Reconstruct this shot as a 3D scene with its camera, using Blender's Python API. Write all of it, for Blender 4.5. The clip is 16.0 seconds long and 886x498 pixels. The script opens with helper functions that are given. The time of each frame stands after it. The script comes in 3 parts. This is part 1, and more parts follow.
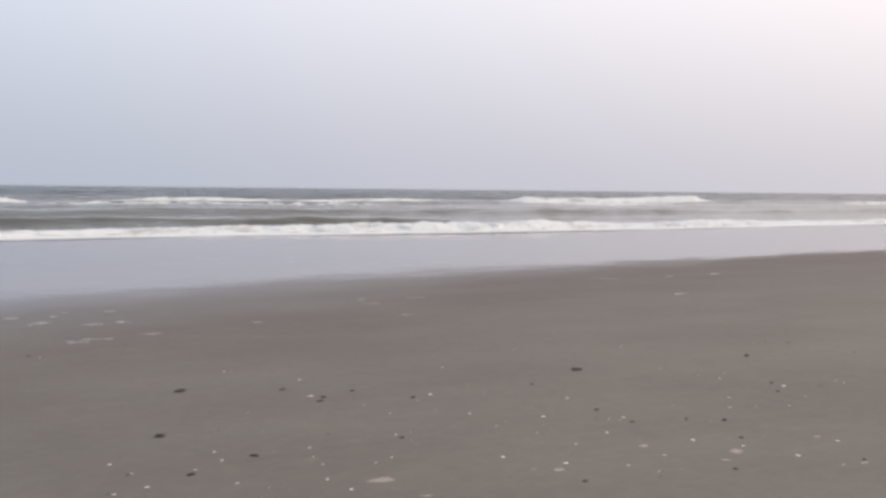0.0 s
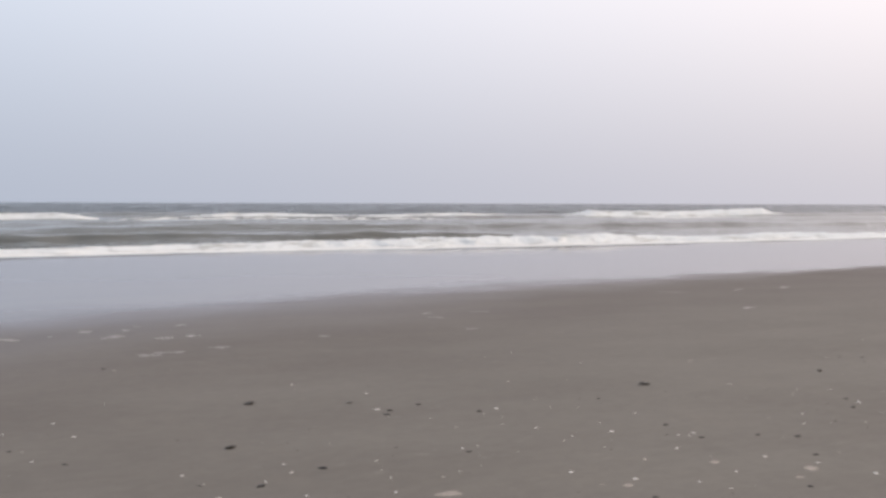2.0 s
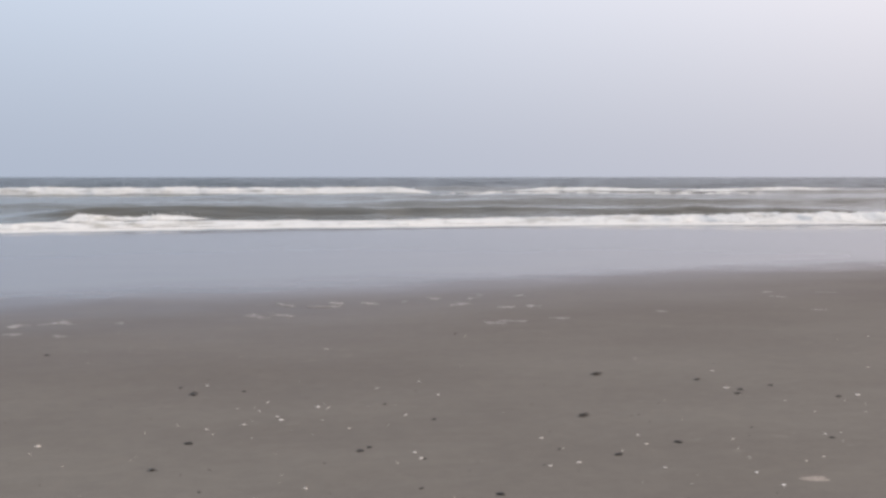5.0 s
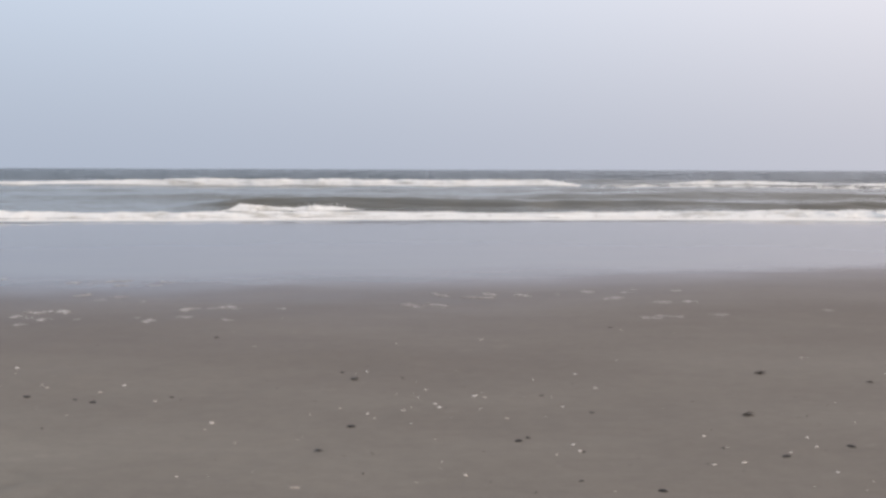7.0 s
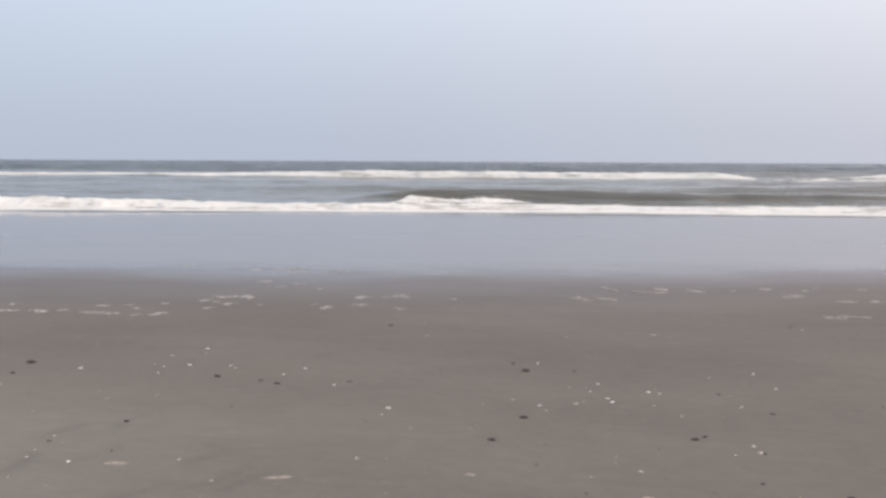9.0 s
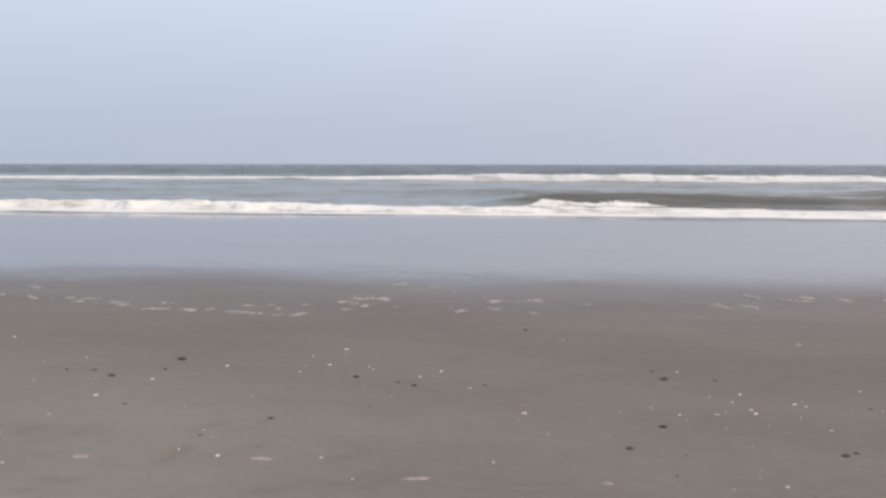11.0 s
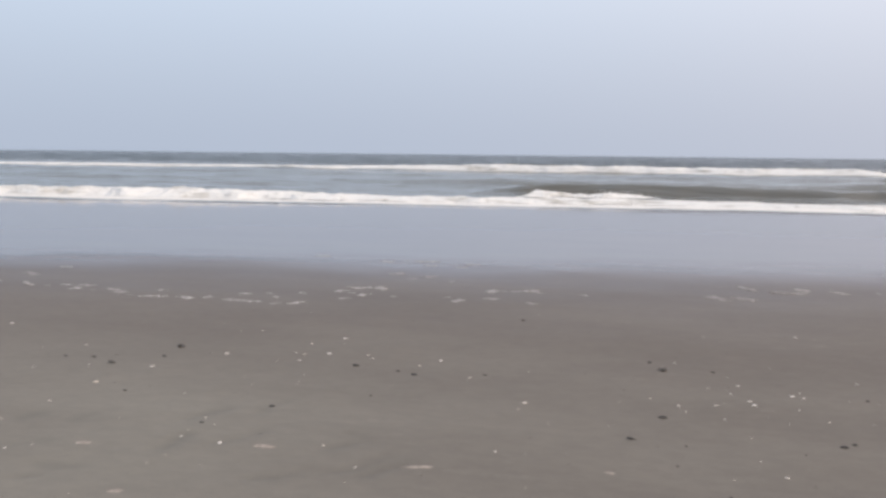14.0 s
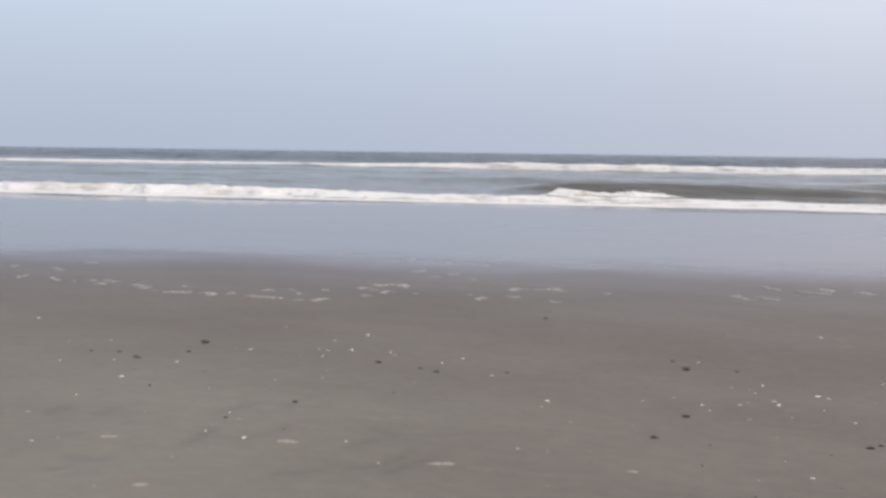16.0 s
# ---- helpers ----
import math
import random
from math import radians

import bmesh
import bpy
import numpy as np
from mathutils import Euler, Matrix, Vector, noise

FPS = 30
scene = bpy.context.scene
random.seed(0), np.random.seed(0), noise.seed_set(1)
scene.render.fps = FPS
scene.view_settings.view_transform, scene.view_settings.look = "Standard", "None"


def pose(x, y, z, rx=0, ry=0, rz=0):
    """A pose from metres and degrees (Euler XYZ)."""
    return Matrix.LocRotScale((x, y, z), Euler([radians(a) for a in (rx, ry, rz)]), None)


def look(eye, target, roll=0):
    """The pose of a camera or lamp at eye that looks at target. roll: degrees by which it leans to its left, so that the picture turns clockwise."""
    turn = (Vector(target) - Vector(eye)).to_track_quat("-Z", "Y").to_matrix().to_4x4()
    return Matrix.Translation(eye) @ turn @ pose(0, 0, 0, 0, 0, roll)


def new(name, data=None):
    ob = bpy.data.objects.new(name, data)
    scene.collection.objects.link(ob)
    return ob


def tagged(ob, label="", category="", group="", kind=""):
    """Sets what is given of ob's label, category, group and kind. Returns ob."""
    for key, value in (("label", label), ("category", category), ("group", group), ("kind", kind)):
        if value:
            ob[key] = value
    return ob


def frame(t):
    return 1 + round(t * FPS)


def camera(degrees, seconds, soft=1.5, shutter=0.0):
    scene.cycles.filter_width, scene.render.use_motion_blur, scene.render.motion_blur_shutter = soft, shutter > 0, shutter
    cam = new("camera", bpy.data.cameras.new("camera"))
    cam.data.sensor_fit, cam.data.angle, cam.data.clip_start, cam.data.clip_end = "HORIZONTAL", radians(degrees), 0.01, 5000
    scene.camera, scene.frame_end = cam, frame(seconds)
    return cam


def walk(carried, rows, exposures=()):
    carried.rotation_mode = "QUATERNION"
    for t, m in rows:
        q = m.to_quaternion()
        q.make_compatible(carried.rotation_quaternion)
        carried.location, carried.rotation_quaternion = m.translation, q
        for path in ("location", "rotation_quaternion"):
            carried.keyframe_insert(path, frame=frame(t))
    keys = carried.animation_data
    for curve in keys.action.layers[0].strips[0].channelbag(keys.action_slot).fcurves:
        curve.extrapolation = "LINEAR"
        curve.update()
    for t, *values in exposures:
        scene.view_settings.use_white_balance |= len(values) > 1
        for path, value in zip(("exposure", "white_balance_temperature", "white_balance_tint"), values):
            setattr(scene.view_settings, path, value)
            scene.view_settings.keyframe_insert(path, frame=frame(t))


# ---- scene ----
cam = camera(48.45, 16.0, soft=3.0, shutter=0.4)
PATH = [
    (0, 0.000, 0.000, 1.605, 86.52, -0.59, -31.00),
    (0.5, 0.001, 0.002, 1.611, 86.67, -0.22, -31.07),
    (1, 0.008, -0.002, 1.600, 86.95, -0.20, -30.63),
    (1.5, -0.004, -0.008, 1.603, 87.13, -0.28, -29.72),
    (2, -0.027, 0.002, 1.602, 87.33, -0.16, -27.39),
    (2.5, -0.074, -0.007, 1.607, 87.53, 0.17, -23.26),
    (3, -0.118, -0.005, 1.605, 87.39, -0.11, -20.15),
    (3.5, -0.161, -0.013, 1.610, 86.54, 0.26, -15.89),
    (4, -0.200, -0.010, 1.610, 86.08, -0.64, -14.57),
    (4.2, -0.222, -0.014, 1.610, 86.25, -0.40, -13.11),
    (6.3, -0.318, -0.021, 1.591, 84.95, -0.85, -3.23),
    (6.5, -0.316, -0.017, 1.592, 84.96, -0.66, -1.60),
    (7, -0.370, -0.020, 1.592, 85.37, -0.20, -0.41),
    (7.5, -0.366, -0.024, 1.588, 84.44, -0.37, 1.48),
    (8, -0.388, -0.027, 1.597, 85.29, -0.62, 3.35),
    (8.5, -0.395, -0.029, 1.597, 85.34, -0.40, 5.96),
    (9, -0.435, -0.048, 1.590, 84.90, -0.28, 9.18),
    (9.5, -0.488, -0.048, 1.596, 84.97, -0.94, 11.01),
    (10, -0.471, -0.062, 1.606, 84.76, -1.04, 13.95),
    (10.2, -0.469, -0.067, 1.602, 84.75, -0.33, 16.53),
    (12.3, -0.502, -0.064, 1.600, 85.31, -0.02, 16.89),
    (12.5, -0.517, -0.084, 1.593, 85.01, -0.42, 16.46),
    (13, -0.530, -0.087, 1.600, 84.51, -0.20, 16.67),
    (13.5, -0.542, -0.103, 1.604, 84.37, -0.79, 16.69),
    (14, -0.527, -0.097, 1.600, 84.49, -0.62, 16.41),
    (14.5, -0.526, -0.101, 1.597, 84.18, -0.63, 18.07),
    (15, -0.531, -0.103, 1.597, 84.27, -0.57, 18.15),
    (15.5, -0.530, -0.110, 1.597, 84.35, -0.40, 18.02),
    (16, -0.536, -0.104, 1.594, 84.37, -0.77, 17.69),
]
walk(cam, [(t, pose(*p)) for t, *p in PATH], exposures=[(0, 0.0, 6600, 12), (4.0, 0.0, 6600, 12.5), (7.0, 0.02, 6700, 13), (9.0, 0.14, 6800, 13), (12.5, 0.14, 6750, 13), (16.0, 0.10, 6650, 13)])

# ---- sky and sun: thin evening haze, the veiled sun to the right ----
SUN_AZ, SUN_EL = radians(-98), radians(26)      # azimuth from +y, to the left
SUN_DIR = Vector((-math.sin(SUN_AZ) * math.cos(SUN_EL), math.cos(SUN_AZ) * math.cos(SUN_EL), math.sin(SUN_EL)))


class Nodes:
    """Short way to write node trees."""

    def __init__(self, tree):
        self.tree = tree

    def add(self, kind, **values):
        n = self.tree.nodes.new(kind)
        for key, v in values.items():
            if key == "operation":
                n.operation = v
            elif key == "blend":
                n.blend_type = v
            elif key == "data":
                n.data_type = v
        return n

    def link(self, a, b):
        if isinstance(a, bpy.types.NodeSocket):
            self.tree.links.new(a, b)
        else:
            b.default_value = a

    def math(self, op, a, b=0.0, clamp=False):
        n = self.add("ShaderNodeMath", operation=op)
        n.use_clamp = clamp
        self.link(a, n.inputs[0])
        self.link(b, n.inputs[1])
        return n.outputs[0]

    def mix(self, fac, a, b, blend="MIX"):
        n = self.add("ShaderNodeMix", data="RGBA", blend=blend)
        n.data_type, n.blend_type = "RGBA", blend
        self.link(fac, n.inputs[0])
        self.link((*a, 1) if isinstance(a, tuple) else a, n.inputs[6])
        self.link((*b, 1) if isinstance(b, tuple) else b, n.inputs[7])
        return n.outputs[2]

    def ramp(self, value, lo, hi, a=0.0, b=1.0):
        n = self.add("ShaderNodeMapRange")
        n.interpolation_type = "SMOOTHSTEP"
        self.link(value, n.inputs[0])
        for i, v in enumerate((lo, hi, a, b)):
            self.link(v, n.inputs[1 + i])
        return n.outputs[0]

    def noise(self, vector, scale, detail=3.0, rough=0.55):
        n = self.add("ShaderNodeTexNoise")
        self.link(vector, n.inputs["Vector"])
        n.inputs["Scale"].default_value, n.inputs["Detail"].default_value, n.inputs["Roughness"].default_value = scale, detail, rough
        return n.outputs[0]

    def stretch(self, vector, sx, sy, sz=1.0):
        n = self.add("ShaderNodeMapping")
        self.link(vector, n.inputs[0])
        n.inputs["Scale"].default_value = (sx, sy, sz)
        return n.outputs[0]

    def bump(self, height, strength, distance, normal=None):
        n = self.add("ShaderNodeBump")
        n.inputs["Strength"].default_value, n.inputs["Distance"].default_value = strength, distance
        self.link(height, n.inputs["Height"])
        if normal:
            self.link(normal, n.inputs["Normal"])
        return n.outputs[0]


world = bpy.data.worlds.new("hazy_sky")
scene.world = world
world.use_nodes = True
w = Nodes(world.node_tree)
coords = w.add("ShaderNodeTexCoord").outputs["Generated"]
split = w.add("ShaderNodeSeparateXYZ")
w.link(coords, split.inputs[0])
up = w.ramp(split.outputs[2], -0.02, 0.30)
sky = w.add("ShaderNodeTexSky")
sky.sky_type, sky.sun_disc = "NISHITA", False
sky.sun_elevation, sky.sun_rotation, sky.dust_density = SUN_EL, -SUN_AZ, 6.0
clear = w.mix(1.0, sky.outputs[0], (0.10, 0.10, 0.10), "MULTIPLY")
haze = w.mix(up, (0.442, 0.525, 0.652), (0.648, 0.788, 0.952))
dot = w.add("ShaderNodeVectorMath", operation="DOT_PRODUCT")
w.link(coords, dot.inputs[0])
dot.inputs[1].default_value = SUN_DIR
glow = w.math("POWER", w.math("DIVIDE", w.math("MAXIMUM", w.math("ADD", dot.outputs["Value"], 0.70), 0.0), 1.70), 1.8)
glow = w.math("MULTIPLY", glow, w.math("ADD", w.math("MULTIPLY", up, 0.5), 0.5))
veil = w.add("ShaderNodeVectorMath", operation="SCALE")
veil.inputs[0].default_value = (0.74, 0.450, 0.245)
w.link(glow, veil.inputs["Scale"])
haze = w.mix(1.0, haze, veil.outputs[0], "ADD")
back = world.node_tree.nodes["Background"]
w.link(w.mix(0.08, haze, clear), back.inputs[0])
back.inputs[1].default_value = 1.0

sun = new("sun", bpy.data.lights.new("sun", "SUN"))
sun.data.energy, sun.data.angle, sun.data.color = 2.0, radians(25), (1.0, 0.89, 0.76)
sun.matrix_world = look(SUN_DIR * 50, (0, 0, 0))


# ---- number tools ----
def lattice(ix, iy, seed):
    h = np.sin(ix * 127.1 + iy * 311.7 + seed * 74.7) * 43758.5453
    return h - np.floor(h)


def vnoise(x, y, seed=0):
    """Smooth value noise, 0 to 1."""
    x, y = np.broadcast_arrays(np.asarray(x, float), np.asarray(y, float))
    ix, iy = np.floor(x), np.floor(y)
    fx, fy = x - ix, y - iy
    fx, fy = fx * fx * (3 - 2 * fx), fy * fy * (3 - 2 * fy)
    a, b = lattice(ix, iy, seed), lattice(ix + 1, iy, seed)
    c, d = lattice(ix, iy + 1, seed), lattice(ix + 1, iy + 1, seed)
    return (a * (1 - fx) + b * fx) * (1 - fy) + (c * (1 - fx) + d * fx) * fy


def fbm(x, y, seed=0, octaves=4):
    total, gain = 0.0, 0.5
    for k in range(octaves):
        total = total + gain * (vnoise(x * 2.03**k, y * 2.03**k, seed + 7 * k) - 0.5)
        gain *= 0.55
    return total * 2


def smooth(v, lo, hi):
    u = np.clip((np.asarray(v, float) - lo) / (hi - lo), 0, 1)
    return u * u * (3 - 2 * u)


def window(x, a, b, soft):
    return smooth(x, a - soft, a + soft) * (1 - smooth(x, b - soft, b + soft))


def wet_line(x):
    """Where the mirror of the wet sand begins."""
    return np.interp(x, (-40, -11, -8, -4.5, 0, 4, 10, 17, 25, 60), (9.5, 12.1, 12.9, 13.5, 14.3, 15.5, 16.7, 17.2, 17.5, 18.5))


def swash_line(x):
    """Where the last of the surf runs out on the sand."""
    base = np.interp(x, (-90, -25, -17, -10, 0, 8, 20, 40, 100), (25.5, 28.1, 28.9, 29.8, 31.2, 31.6, 31.0, 32.2, 34.0))
    return base + 0.5 * fbm(x * 0.13, 3.0, 11) + 0.18 * fbm(x * 0.7, 9.0, 12)


WATER_Z = -0.05


def sand_height(x, y):
    s, q = wet_line(x), swash_line(x)
    z = WATER_Z * np.clip((y - s) / (q - s), 0, 1) - 0.02 * np.clip(y - q, 0, 60)
    near = window(x, -30, 34, 4) * (1 - smooth(y, 11, 14))
    z = z + near * (0.010 * fbm(x * 0.55, y * 0.9, 21, 5) + 0.004 * fbm(x * 3.2, y * 4.5, 22, 3))
    return z - 0.010 * footmarks(x, y) * near


TREADS = (
    ((-3.21, 4.62), (-3.14, 4.75), (-3.08, 4.91)),
    ((-2.41, 4.35), (-2.31, 4.44), (-2.27, 4.55), (-2.22, 4.71)),
    ((-3.42, 4.44), (-3.43, 4.60), (-3.44, 4.70)),
    ((-2.75, 4.17), (-2.65, 4.23), (-2.58, 4.30), (-2.54, 4.37)),
    ((-3.91, 4.07), (-3.77, 4.03), (-3.65, 4.09)),
    ((-3.82, 3.85), (-3.76, 3.93)),
    ((-3.58, 4.98), (-3.55, 5.19), (-3.50, 5.29)),
    ((-2.22, 4.34), (-2.17, 4.46), (-2.13, 4.57)),
    ((-4.26, 4.19), (-4.18, 4.32), (-4.08, 4.37)),
    ((-3.27, 5.28), (-3.30, 5.49), (-3.26, 5.62)),
    ((-2.58, 4.71), (-2.51, 4.84), (-2.46, 4.91)),
    ((-4.60, 4.64), (-4.56, 4.78), (-4.54, 4.88)),
    ((-2.55, 5.06), (-2.35, 4.89)),
    ((-4.22, 4.76), (-4.22, 4.92)),
)


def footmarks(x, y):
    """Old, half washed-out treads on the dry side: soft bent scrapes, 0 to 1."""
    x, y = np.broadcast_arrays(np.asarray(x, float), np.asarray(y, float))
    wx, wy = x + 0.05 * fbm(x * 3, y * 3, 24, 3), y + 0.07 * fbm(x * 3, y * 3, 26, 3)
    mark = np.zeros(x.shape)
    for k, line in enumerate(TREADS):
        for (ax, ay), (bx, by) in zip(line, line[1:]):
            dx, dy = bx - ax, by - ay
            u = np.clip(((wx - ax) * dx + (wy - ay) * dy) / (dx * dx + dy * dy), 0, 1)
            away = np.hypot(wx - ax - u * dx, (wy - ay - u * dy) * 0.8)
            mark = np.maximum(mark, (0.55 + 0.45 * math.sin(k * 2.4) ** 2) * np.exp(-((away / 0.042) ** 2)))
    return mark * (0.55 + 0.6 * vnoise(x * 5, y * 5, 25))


def axis(fine_lo, fine_hi, step, reach_lo, reach_hi, grow=1.18):
    """Grid lines: even between fine_lo and fine_hi, then ever wider out to the reach."""
    mid = list(np.arange(fine_lo, fine_hi + step / 2, step))
    d, v, right = step, mid[-1], []
    while v < reach_hi:
        d *= grow
        v = min(v + d, reach_hi)
        right.append(v)
    d, v, left = step, mid[0], []
    while v > reach_lo:
        d *= grow
        v = max(v - d, reach_lo)
        left.append(v)
    return np.array(left[::-1] + mid + right)


def sheet(name, X, Y, Z, attributes=()):
    """A grid mesh of the arrays X, Y, Z, with float attributes on its points."""
    n, m = X.shape
    me = bpy.data.meshes.new(name)
    co = np.stack([X, Y, Z], -1).reshape(-1, 3)
    a = (np.arange(n - 1)[:, None] * m + np.arange(m - 1)[None]).ravel()
    quads = np.stack([a, a + 1, a + m + 1, a + m], -1)
    me.vertices.add(len(co))
    me.vertices.foreach_set("co", co.ravel().astype(np.float32))
    me.loops.add(quads.size)
    me.loops.foreach_set("vertex_index", quads.ravel().astype(np.int32))
    me.polygons.add(len(quads))
    me.polygons.foreach_set("loop_start", np.arange(0, quads.size, 4, dtype=np.int32))
    me.polygons.foreach_set("use_smooth", np.ones(len(quads), dtype=bool))
    me.update(calc_edges=True)
    for key, values in attributes:
        me.attributes.new(key, "FLOAT", "POINT").data.foreach_set("value", np.asarray(values, np.float32).ravel())
    me.validate()
    return me


def material(name, colour=(0.5, 0.5, 0.5), rough=0.6):
    m = bpy.data.materials.new(name)
    m.use_nodes = True
    b = m.node_tree.nodes["Principled BSDF"]
    b.inputs["Base Color"].default_value = (*colour, 1)
    b.inputs["Roughness"].default_value = rough
    return m, Nodes(m.node_tree), b


# ---- materials ----
def sand_material():
    m, n, b = material("beach_sand")
    pos = n.add("ShaderNodeNewGeometry").outputs["Position"]
    wet = n.add("ShaderNodeAttribute")
    wet.attribute_name = "wet"
    wet = wet.outputs["Fac"]
    dryness = n.add("ShaderNodeAttribute")
    dryness.attribute_name = "dry"
    dryness = dryness.outputs["Fac"]
    broad = n.noise(n.stretch(pos, 1.0, 2.0), 0.35, 4)
    streak = n.noise(n.stretch(pos, 1.1, 0.9), 1.3, 5, 0.65)
    grain = n.noise(pos, 220.0, 3, 0.7)
    speck = n.noise(pos, 38.0, 2)
    dry = n.mix(n.ramp(broad, 0.32, 0.7), (0.137, 0.123, 0.107), (0.160, 0.146, 0.127))
    dry = n.mix(n.ramp(streak, 0.52, 0.78, 0.0, 0.3), dry, (0.179, 0.157, 0.131))
    dry = n.mix(n.ramp(streak, 0.22, 0.45, 0.3, 0.0), dry, (0.105, 0.095, 0.084))
    dry = n.mix(n.ramp(speck, 0.62, 0.74, 0.0, 0.35), dry, (0.192, 0.176, 0.154))
    dry = n.mix(n.ramp(grain, 0.3, 0.7, 0.0, 0.3), dry, (0.092, 0.083, 0.074))
    dry = n.mix(n.math("MULTIPLY", dryness, 0.5), dry, n.mix(1.0, dry, (1.36, 1.43, 1.42), "MULTIPLY"))
    tread_shade = n.add("ShaderNodeAttribute")  # shade inside the treads, painted into the sand colour
    tread_shade.attribute_name = "tread_shade"
    dry = n.mix(tread_shade.outputs["Fac"], dry, n.mix(1.0, dry, (0.83, 0.845, 0.85), "MULTIPLY"))
    mottle = n.noise(n.stretch(pos, 1.0, 1.5), 7.0, 5, 0.7)
    dry = n.mix(n.ramp(mottle, 0.35, 0.65, 0.0, 1.0), n.mix(1.0, dry, (0.955, 0.957, 0.957), "MULTIPLY"), n.mix(1.0, dry, (1.045, 1.045, 1.040), "MULTIPLY"))
    smear = n.noise(n.stretch(pos, 1.1, 1.9), 2.6, 5, 0.7)
    patchy = n.ramp(n.noise(pos, 0.55, 2), 0.42, 0.62)
    dry = n.mix(n.math("MULTIPLY", n.ramp(smear, 0.58, 0.74, 0.0, 0.5), patchy), dry, (0.245, 0.220, 0.195))
    soaked = n.mix(n.ramp(broad, 0.3, 0.7), (0.072, 0.052, 0.054), (0.090, 0.066, 0.064))
    moist = n.add("ShaderNodeAttribute")
    moist.attribute_name = "damp"
    dry = n.mix(moist.outputs["Fac"], dry, n.mix(1.0, dry, (0.86, 0.825, 0.85), "MULTIPLY"))
    damp = n.ramp(wet, 0.04, 0.75)
    n.link(n.mix(damp, dry, soaked), b.inputs["Base Color"])
    n.link(n.ramp(wet, 0.3, 1.0, 0.75, 0.35), b.inputs["Roughness"])
    b.inputs["Specular IOR Level"].default_value = 0.2
    pools = n.noise(n.stretch(pos, 0.5, 1.4), 1.6, 4)
    film_cover = n.math("ADD", wet, n.math("MULTIPLY", n.math("SUBTRACT", pools, 0.5), n.math("MULTIPLY", n.math("SUBTRACT", 1.0, wet), wet)))
    film_cover = n.math("MINIMUM", n.math("POWER", n.math("MAXIMUM", film_cover, 0.0), 0.9), 0.77)
    n.link(film_cover, b.inputs["Coat Weight"])
    b.inputs["Coat Roughness"].default_value = 0.07
    b.inputs["Coat IOR"].default_value = 1.333
    ripple = n.noise(n.stretch(pos, 1.0, 1.2), 2.0, 4)
    drying = n.math("SUBTRACT", 1.0, n.ramp(wet, 0.15, 0.8))
    relief = n.math("ADD", n.math("MULTIPLY", ripple, 0.8), n.math("MULTIPLY", n.noise(pos, 24.0, 4, 0.7), 0.25))
    n.link(n.bump(n.math("MULTIPLY", relief, drying), 0.28, 0.02), b.inputs["Normal"])
    film = n.noise(n.stretch(pos, 0.6, 1.6), 0.9, 3)
    n.link(n.bump(film, 0.05, 0.01), b.inputs["Coat Normal"])
    return m


def water_material():
    m, n, b = material("surf_water", (0.10, 0.10, 0.085), 0.1)
    pos = n.add("ShaderNodeNewGeometry").outputs["Position"]
    foam = n.add("ShaderNodeAttribute")
    foam.attribute_name = "foam"
    foam = foam.outputs["Fac"]
    silt = n.noise(n.stretch(pos, 0.05, 0.12), 1.0, 4)
    body = n.mix(n.ramp(silt, 0.3, 0.7), (0.064, 0.063, 0.050), (0.090, 0.093, 0.086))
    offing = n.add("ShaderNodeSeparateXYZ")
    n.link(pos, offing.inputs[0])
    deep = n.ramp(offing.outputs[1], 95.0, 170.0)
    body = n.mix(deep, body, (0.042, 0.056, 0.066))
    lace = n.noise(n.stretch(pos, 0.5, 1.3), 1.3, 6, 0.65)
    fine = n.noise(pos, 9.0, 4, 0.7)
    lace = n.math("ADD", n.math("MULTIPLY", lace, 0.8), n.math("MULTIPLY", fine, 0.2))
    edge = n.math("SUBTRACT", 0.86, n.math("MULTIPLY", foam, 0.75))
    cover = n.ramp(n.math("SUBTRACT", lace, edge), -0.06, 0.10)
    n.link(n.mix(cover, body, (0.66, 0.66, 0.64)), b.inputs["Base Color"])
    n.link(n.ramp(cover, 0.0, 1.0, 0.12, 0.8), b.inputs["Roughness"])
    b.inputs["IOR"].default_value = 1.333
    n.link(n.ramp(deep, 0.0, 1.0, 0.5, 0.28), b.inputs["Specular IOR Level"])
    chop = n.noise(n.stretch(pos, 0.7, 1.6), 1.1, 5, 0.6)
    far = n.noise(n.stretch(pos, 0.10, 0.28), 1.0, 5, 0.62)
    one = n.bump(chop, 0.30, 0.12)
    two = n.bump(far, 0.35, 1.0, one)
    heave = n.noise(n.stretch(pos, 0.06, 0.16), 1.0, 6, 0.65)
    n.link(n.bump(n.math("MULTIPLY", heave, n.ramp(offing.outputs[1], 110.0, 160.0)), 1.0, 5.0, two), b.inputs["Normal"])
    return m


def foam_material():
    m, n, b = material("white_water", (0.82, 0.82, 0.80), 0.75)
    pos = n.add("ShaderNodeNewGeometry").outputs["Position"]
    cell = n.noise(pos, 3.0, 5, 0.7)
    fine = n.noise(pos, 16.0, 4, 0.7)
    mixed = n.math("ADD", n.math("MULTIPLY", cell, 0.65), n.math("MULTIPLY", fine, 0.35))
    froth = n.mix(n.ramp(mixed, 0.34, 0.50), (0.42, 0.425, 0.42), (0.675, 0.685, 0.675))
    gap = n.noise(n.stretch(pos, 0.35, 0.8, 2.0), 1.0, 5, 0.65)
    n.link(n.mix(n.ramp(gap, 0.52, 0.68, 0.0, 0.75), froth, (0.25, 0.24, 0.205)), b.inputs["Base Color"])
    n.link(n.bump(mixed, 0.38, 0.12), b.inputs["Normal"])
    return m


